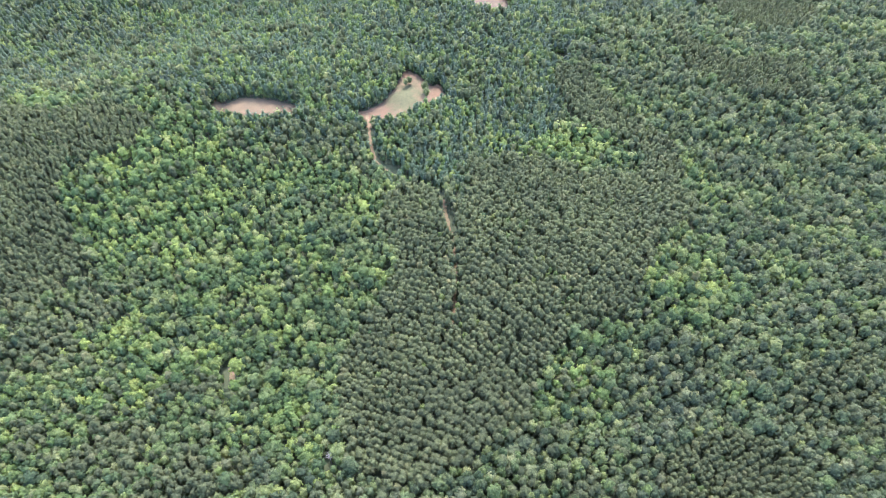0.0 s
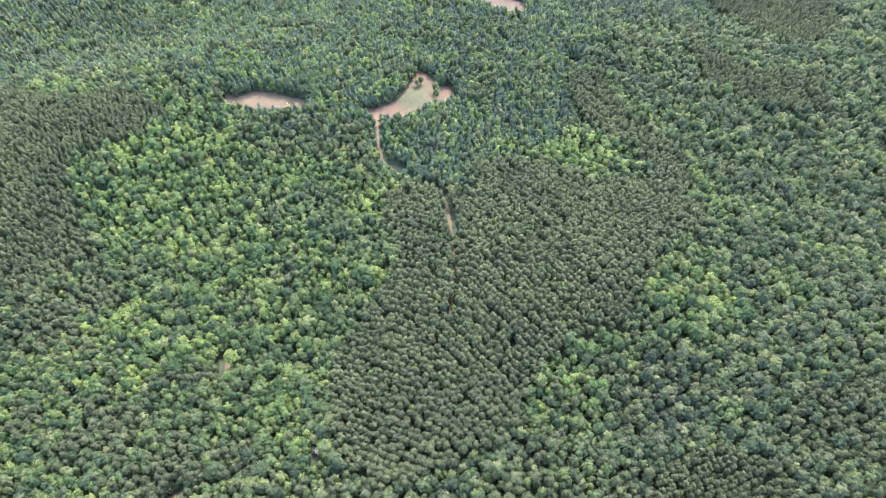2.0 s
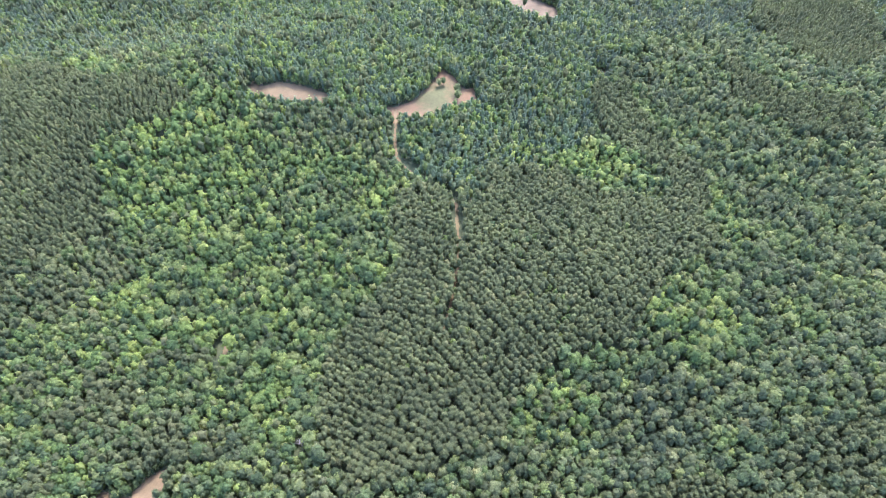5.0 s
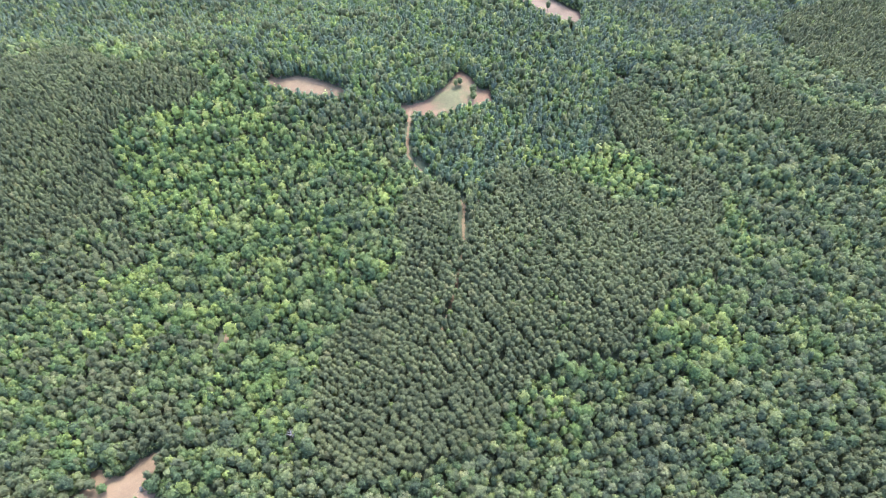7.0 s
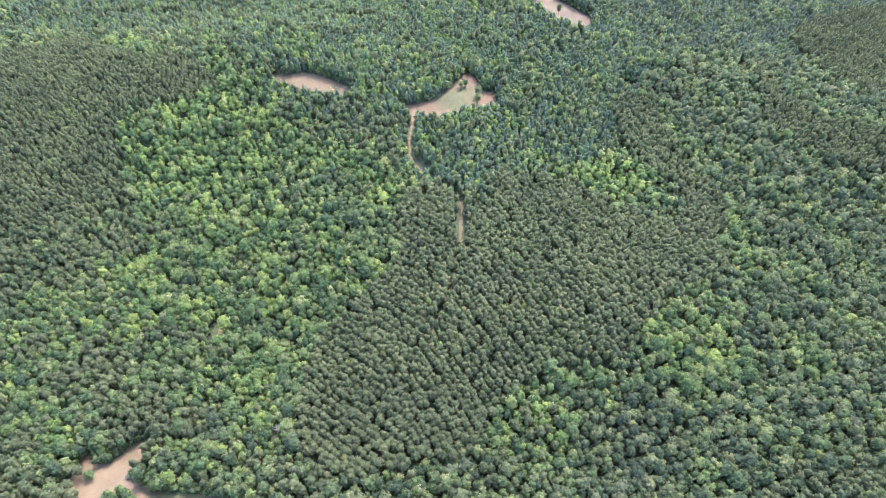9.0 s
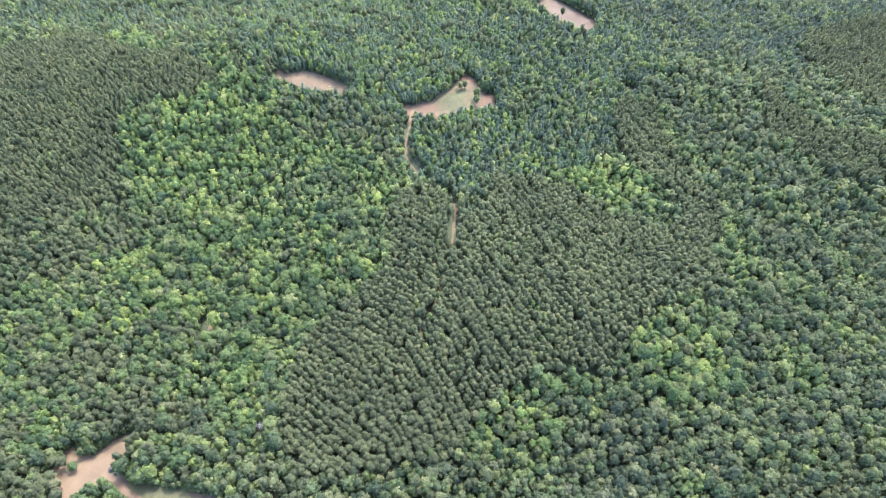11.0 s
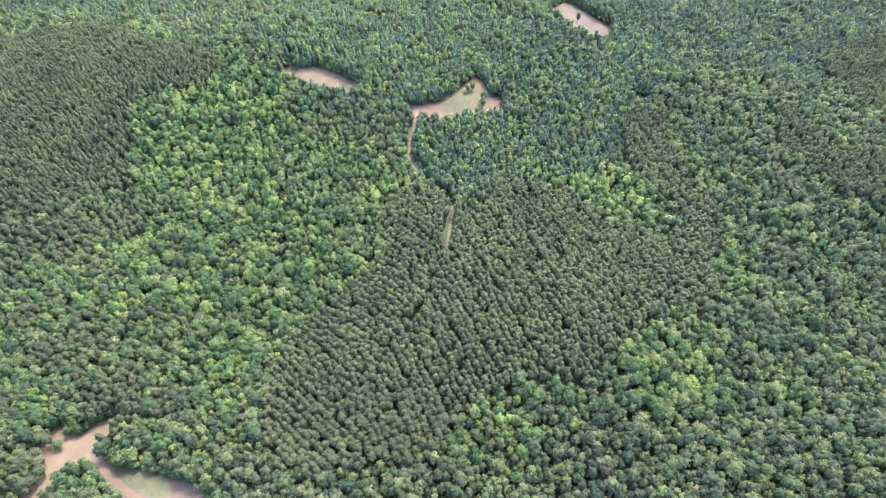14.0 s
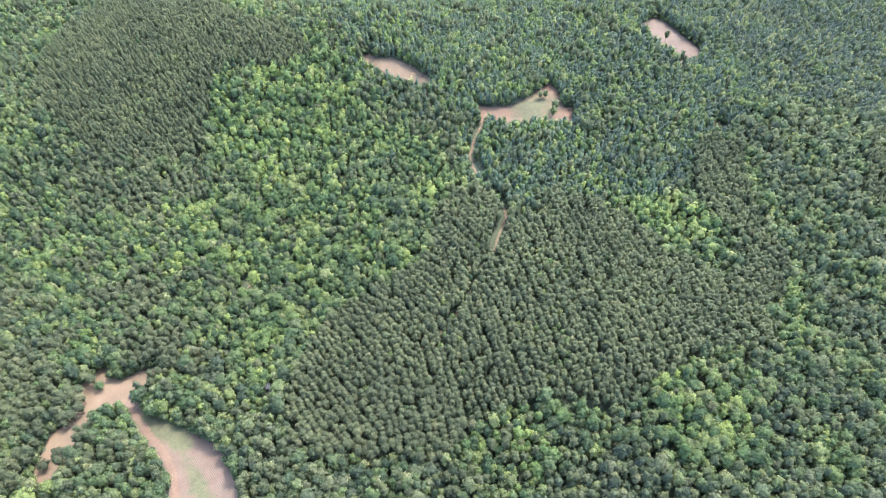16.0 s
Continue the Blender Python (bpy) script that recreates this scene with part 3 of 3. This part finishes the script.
pines = np.clip((0.13 + 0.7 * (wave(x, y, 45, 12) - 0.5)) * (1 - 0.75 * np.clip((x - 60) / 60, 0, 1)) + 0.6 * np.max([within(x, y, poly, 14) for poly in (PINES_S, PINES_SW, MIX_W, MIX_SW, MIX_FAR, MIX_N)], axis=0) - 0.2 * inside(x, y, BRIGHT), 0.02, 0.9) * np.where(north, 0.45, 1.0)
sunny = np.clip(1.6 - np.hypot(x + 210, y - 119) / 12, 0, 1)  # a patch of fresh green west of the crossing
bright, pines = np.clip(bright + 0.6 * sunny, 0, 1), pines * (1 - sunny)
grown = wave(x, y, 70, 13)
pick = rng.random((x.size, 3))
# old trees with wide crowns crowd out their neighbours; the canopy rises and sinks
uneven = wave(x, y, 24, 21)
wide = np.where((rng.random(x.size) < 0.03 + 0.07 * grown) & ~north & (pick[:, 0] >= pines), rng.uniform(3.8, 5.6, x.size), 0.0)
crowded = np.zeros(x.size, bool)
for k in np.flatnonzero(wide):
    if not crowded[k]:
        near = np.hypot(x - x[k], y - y[k]) < 0.64 * wide[k]
        near[k] = False
        crowded |= near
for k in range(x.size):
    tone = float(np.clip(bright[k] + rng.normal(0, 0.2 if y[k] < 230 else 0.1), 0, 1))
    if pick[k, 0] < pines[k]:
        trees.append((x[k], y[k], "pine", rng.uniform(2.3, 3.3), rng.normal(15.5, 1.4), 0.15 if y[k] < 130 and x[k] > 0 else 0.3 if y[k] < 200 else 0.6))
    elif north[k]:
        trees.append((x[k], y[k], "young" if pick[k, 1] < 0.55 else "broad", rng.uniform(2.0, 2.8) + (1.2 * pick[k, 2] if pick[k, 1] > 0.8 else 0), rng.normal(12.0, 1.1), tone))
    else:
        if crowded[k]:
            continue
        r = wide[k] if wide[k] else rng.uniform(2.2, 3.4) + (1.4 * pick[k, 2] if pick[k, 1] < 0.15 + 0.4 * grown[k] else 0)
        trees.append((x[k], y[k], "broad", r, 9.6 + 1.1 * r + 6.0 * (uneven[k] - 0.5) + rng.normal(0, 1.3), tone))

# the woods go on behind, below the camera's path
gx, gy = np.meshgrid(np.arange(-150, 150, 5.2), np.arange(-75, 84, 5.2))
gx, gy = gx.ravel() + rng.uniform(-1.9, 1.9, gx.size), gy.ravel() + rng.uniform(-1.9, 1.9, gx.size)
behind = ~inside(gx, gy, VIEW) & ~open_ground(gx, gy)
for x, y in zip(gx[behind], gy[behind]):
    r = rng.uniform(3.0, 4.6)
    trees.append((x, y, "broad", r, 9.0 + 1.3 * r + rng.normal(0, 1.0), float(rng.uniform(0, 0.5))))

# lower trees on the verges of the road
verge = beside(np.array([t[0] for t in trees]), np.array([t[1] for t in trees]), ROAD[:6])
verge = np.minimum(verge, beside(np.array([t[0] for t in trees]), np.array([t[1] for t in trees]), [(11.7, 284.8), (11.7, 270.6), (10.6, 254.4)]) + 2.5)
trees = [(*t[:4], t[4] * (0.6 if away < 5.5 else 1.0), t[5]) for t, away in zip(trees, verge)]

# low bushes and saplings along the rims of the open ground
OPEN = (CLEARING, STRIP, FAR_FIELD, GAP, YARD, PLOT)
rims = [beside(np.array([t[0] for t in trees]), np.array([t[1] for t in trees]), poly + poly[:1]) for poly in OPEN]
rims = np.min(rims, axis=0)
trees = [t for t, away in zip(trees, rims) if math.hypot(t[0] - (-88.5), t[1] - (128.7) + 1.5) > 0.8 * t[3] + 2.0 and away > 0.55 * t[3] and math.hypot(t[0] + 165, t[1] - 98) > 6]
for poly in OPEN:
    for (ax, ay), (bx, by) in zip(poly, poly[1:] + poly[:1]):
        for _ in range(int(math.hypot(bx - ax, by - ay) / 0.75) + 1):
            s, off = rng.random(), rng.uniform(1.2, 5.0)
            ux, uy = (by - ay) / (math.hypot(bx - ax, by - ay) + 1e-6), -(bx - ax) / (math.hypot(bx - ax, by - ay) + 1e-6)
            for side in (1, -1):
                x, y = ax + s * (bx - ax) + side * off * ux, ay + s * (by - ay) + side * off * uy
                if not open_ground(np.array([x]), np.array([y]))[0] and math.hypot(x + 165, y - 98) > 6:
                    trees.append((x, y, "broad", rng.uniform(1.4, 2.6), rng.uniform(3.5, 9.0), rng.uniform(0.2, 0.8)))

# the trees round the foot of the plantation stand singly, the rest of the forest as one mass of each kind
NEAR = (-10.0, 105.0)
order = sorted(range(len(trees)), key=lambda i: math.hypot(trees[i][0] - NEAR[0], trees[i][1] - NEAR[1]))
single, taken = [], {}
for i in order:
    kind = trees[i][2]
    if taken.get(kind, 0) < 300 and len(single) < 600 and kind != "young":
        single.append(i)
        taken[kind] = taken.get(kind, 0) + 1
singles = set(single)

NAMES = {"broad": ("broadleaf_tree", "green broadleaf forest tree with a rounded leafy crown", "tree", "broadleaf trees of the forest"),
         "pine": ("pine_tree", "grey-green plantation pine with a tufted narrow crown", "pine tree", "pines of the plantation")}
models = {}


def tree_at(kind, which, x, y, r, h, tone, spin):
    """A tree of its own, with a trunk and a crown."""
    maker, r0, h0, leaf, thick = KINDS[kind]
    m = Matrix.LocRotScale((x, y, float(land(x, y)) - 0.1), Euler((0, 0, spin)), (r / r0, r / r0, h / h0))
    if (kind, which) not in models:
        name, label, category, group = NAMES[kind]
        ob = tagged(new(name), label, category, group)
        local = np.random.default_rng(which + 50)
        for piece_name, (v, f, *ways), mat in (("trunk", trunk_shape(local, h0, thick, 5, r0), BARK), ("crown", shapes[kind, 0][which], leaf)):
            piece = new(piece_name, mesh_of(piece_name, v, f, mat, outward=ways[0] if ways else None, **({"clump": ways[1]} if ways else {})))
            piece.parent = ob
        models[kind, which] = ob
        ob.matrix_basis = m
    else:
        base = models[kind, which]
        ob = copy_thing(base, m @ Matrix.Diagonal((*(1 / s for s in base.scale), 1)))
    for piece in ob.children:
        if piece.name.startswith("crown"):
            piece["stand_falloff_tone"] = tone
    return ob


for i in single:
    x, y, kind, r, h, tone = trees[i]
    tree_at(kind, int(rng.integers(9)), x, y, r, h, tone, rng.uniform(0, 6.28))

MASS = {"broad": ("broadleaf_forest", "unbroken forest of green broadleaf trees", "forest"), "pine": ("pine_forest", "even grey-green pine stands in rows", "forest"),
        "young": ("young_forest", "young mixed forest with pointed green crowns", "forest")}
edge = np.min([beside(np.array([t[0] for t in trees]), np.array([t[1] for t in trees]), poly + poly[:1]) for poly in OPEN], axis=0)
trunk_v, trunk_f = stem([(0, 0, -0.5), (0, 0, 0.75)], [1.0, 0.6], 3)
for kind, (maker, r0, h0, leaf, thick) in KINDS.items():
    verts, faces, ways, tones, tints, stands, stems, stem_faces, count, stem_count = [], [], [], [], [], [], [], [], 0, 0
    for i, (x, y, k, r, h, tone) in enumerate(trees):
        if k != kind or i in singles:
            continue
        v, f, w, clump = shapes[kind, (3 if y > 385 or (y < 80 and not inside(x, y, VIEW)) else 0 if kind == 'broad' and r > 3.7 and y < 290 else 2 if h < 8 or y > 235 else 0 if y < 75 else 1)][rng.integers(9)]
        a = rng.uniform(0, 6.2832)
        c, s = math.cos(a), math.sin(a)
        tones.append(clump)
        ways.append(np.stack([c * w[:, 0] - s * w[:, 1], s * w[:, 0] + c * w[:, 1], w[:, 2]], 1))
        c, s = c * r / r0, s * r / r0
        z, deep = float(land(x, y)) - 0.1, 1.0 if edge[i] < 9 else min(1.0, max(0.6, 1.25 * r / r0 * h0 / h))  # a slim tree has a short crown, but at a rim
        verts.append(np.stack([c * v[:, 0] - s * v[:, 1] + x, s * v[:, 0] + c * v[:, 1] + y, h - (h0 - v[:, 2]) * h / h0 * deep + z], 1))
        faces.append(f + count)
        count += len(v)
        tints.append(np.full(len(v), rng.random()))
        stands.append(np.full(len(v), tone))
        stems.append(trunk_v * (thick, thick, h * 0.9) + (x, y, z))
        stem_faces.append(trunk_f + stem_count)
        stem_count += len(trunk_v)
    name, label, category = MASS[kind]
    ob = tagged(new(name), label, category, kind="stuff")
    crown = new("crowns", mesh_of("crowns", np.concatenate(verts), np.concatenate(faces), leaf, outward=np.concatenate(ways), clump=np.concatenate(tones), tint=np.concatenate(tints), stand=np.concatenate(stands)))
    trunks = new("trunks", mesh_of("trunks", np.concatenate(stems), np.concatenate(stem_faces), BARK))
    for piece in (crown, trunks):
        piece.parent = ob
        tagged(piece, kind="stuff")


# lone trees in the open
def lone(kind, x, y, r, h, tone, label):
    ob = tree_at(kind, int(rng.integers(9)), x, y, r, h, tone, rng.uniform(0, 6.28))
    return tagged(ob, label)


lone("broad", 8.8, 408.6, 2.5, 7.5, 0.2, "lone broadleaf tree on the grass of the clearing")
lone("broad", 12.4, 411.0, 2.6, 7.0, 0.3, "lone broadleaf tree on the grass of the clearing")
lone("broad", 22.3, 398.4, 3.2, 11.0, 0.3, "dense broadleaf tree in the middle of the clearing")
lone("broad", 22.3, 392.0, 3.0, 10.0, 0.3, "dense broadleaf tree in the middle of the clearing")
lone("broad", -186.2, 102.3, 3.1, 7.0, 1.0, "small bright green tree on the bare crossing")
lone("pine", -179.9, 60.8, 3.3, 6.0, 0.0, "small grey-green pine beside the sandy track")
lone("pine", -181.3, 52.8, 3.5, 6.5, 0.0, "small grey-green pine beside the sandy track")
lone("pine", 96.3, 520.9, 2.6, 12.0, 0.5, "pointed pine at the rim of the far field")


for px, py, pr, ph in ((-195.6, 92.0, 3.0, 10.5), (-189.3, 89.9, 2.7, 9.0), (-184.1, 85.8, 2.6, 7.5), (-185.8, 80.8, 2.8, 9.0), (-185.7, 75.7, 2.6, 8.0), (-194.2, 83.9, 3.1, 11.0), (-191.8, 77.7, 2.9, 10.0), (-202.1, 97.2, 3.0, 11.0), (-193.2, 91.3, 3.0, 10.0), (-187.2, 91.2, 3.1, 10.5), (-183.7, 85.8, 3.3, 11.0), (-184.9, 80.5, 3.5, 10.0), (-195.5, 103.9, 3.0, 10.5), (-190.3, 103.5, 3.1, 11.0), (-203.8, 106.4, 3.3, 10.0), (-188.1, 78.5, 3.5, 10.5), (-198.5, 93.6, 3.0, 11.0), (-192.8, 95.4, 3.1, 10.0)):
    lone("pine", px - 1.0, py, pr, ph, 0.45, "bushy grey-green pine at the rim of the sandy track")


# a dead tree, bleached, among the green crowns
def dead_tree(x, y, h):
    ob = tagged(new("dead_tree"), "bleached leafless dead tree with broken limbs", "dead tree")
    local = np.random.default_rng(4)
    v, f = stem([(0, 0, -0.5), (0.2, 0.1, h * 0.5), (0.1, 0.5, h)], [0.32, 0.24, 0.06], 7)
    trunk = new("trunk", mesh_of("trunk", v, f, PALE_WOOD))
    trunk.parent = ob
    for k in range(11):
        a, z = 2.4 * k + local.uniform(-0.5, 0.5), h * (0.45 + 0.45 * k / 11)
        out = 2.9 * (1.15 - 0.6 * k / 11) * local.uniform(0.4, 1.1)
        mid = (out * 0.5 * math.cos(a), out * 0.5 * math.sin(a), z + out * 0.25)
        end = (out * math.cos(a + 0.3), out * math.sin(a + 0.3), z + out * local.uniform(0.5, 1.3))
        v, f = stem([(0.15, 0.1, z), mid, end], [0.16, 0.1, 0.03], 5)
        limb = new("limb", mesh_of("limb", v, f, PALE_WOOD))
        limb.parent = ob
        for turn in (-0.7, 0.8):
            v, f = stem([mid, tuple(m + (e - m) * 0.5 + d for m, e, d in zip(mid, end, (0.9 * math.cos(a + turn), 0.9 * math.sin(a + turn), 0.5)))], [0.08, 0.03], 4)
            twig = new("twig", mesh_of("twig", v, f, PALE_WOOD))
            twig.parent = limb
    ob.matrix_basis = pose(x, y, float(land(x, y)))
    return ob


dead_tree(-88.5, 128.7, 16.5)


# a small parked utility vehicle
def body_of(size, bevel):
    bm = bmesh.new()
    bmesh.ops.create_cube(bm, size=1, matrix=Matrix.Diagonal((*size, 1)))
    bmesh.ops.bevel(bm, geom=bm.edges[:], offset=bevel, segments=2, affect="EDGES")
    return bm


def part(name, bm, mat, parent, at=(0, 0, 0), label=""):
    me = bpy.data.meshes.new(name)
    bm.to_mesh(me)
    bm.free()
    me.materials.append(mat)
    ob = tagged(new(name, me), label)
    ob.parent, ob.location = parent, at
    return ob


ROOF_PAINT = surface("grey_green_paint", [(0.3, (0.026, 0.034, 0.033)), (0.7, (0.04, 0.048, 0.047))], 0.8, 0.75, 0.05)
DARK_PAINT = surface("dark_green_paint", [(0.3, (0.035, 0.05, 0.04)), (0.7, (0.06, 0.075, 0.06))], 0.8, 0.5, 0.05)
RUBBER = surface("tyre_rubber", [(0.3, (0.02, 0.02, 0.02)), (0.7, (0.04, 0.04, 0.04))], 2.0, 0.9, 0.3)
cart = tagged(new("utility_vehicle"), "small parked utility vehicle with a grey-green roof on the track", "vehicle")
part("chassis", body_of((1.5, 2.9, 0.45), 0.08), DARK_PAINT, cart, (0, 0, 0.62))
part("bonnet", body_of((1.35, 0.8, 0.35), 0.1), DARK_PAINT, cart, (0, 1.0, 0.98))
part("load_bed", body_of((1.45, 0.95, 0.4), 0.05), DARK_PAINT, cart, (0, -0.95, 1.0))
part("seat", body_of((1.3, 0.5, 0.5), 0.08), RUBBER, cart, (0, -0.2, 1.05))
part("roof", body_of((1.45, 1.7, 0.1), 0.04), ROOF_PAINT, cart, (0, 0.0, 2.0), "grey-green roof panel")
for px in (-0.68, 0.68):
    for py in (-0.8, 0.75):
        part("post", body_of((0.07, 0.07, 1.2), 0.02), DARK_PAINT, cart, (px, py, 1.42))
    for py in (-0.95, 1.0):
        bm = bmesh.new()
        bmesh.ops.create_cone(bm, segments=18, radius1=0.34, radius2=0.34, depth=0.26, cap_ends=True, matrix=Matrix.Rotation(radians(90), 4, "Y"))
        bmesh.ops.bevel(bm, geom=[e for e in bm.edges if len(e.link_faces) == 2 and min(len(f.verts) for f in e.link_faces) == 4 and max(len(f.verts) for f in e.link_faces) > 4], offset=0.05, segments=2, affect="EDGES")
        part("wheel", bm, RUBBER, cart, (px, py, 0.34))
cart.matrix_basis = pose(-166.3, 102.5, float(land(-166.3, 102.5)) + 0.06, 0, 0, 35)
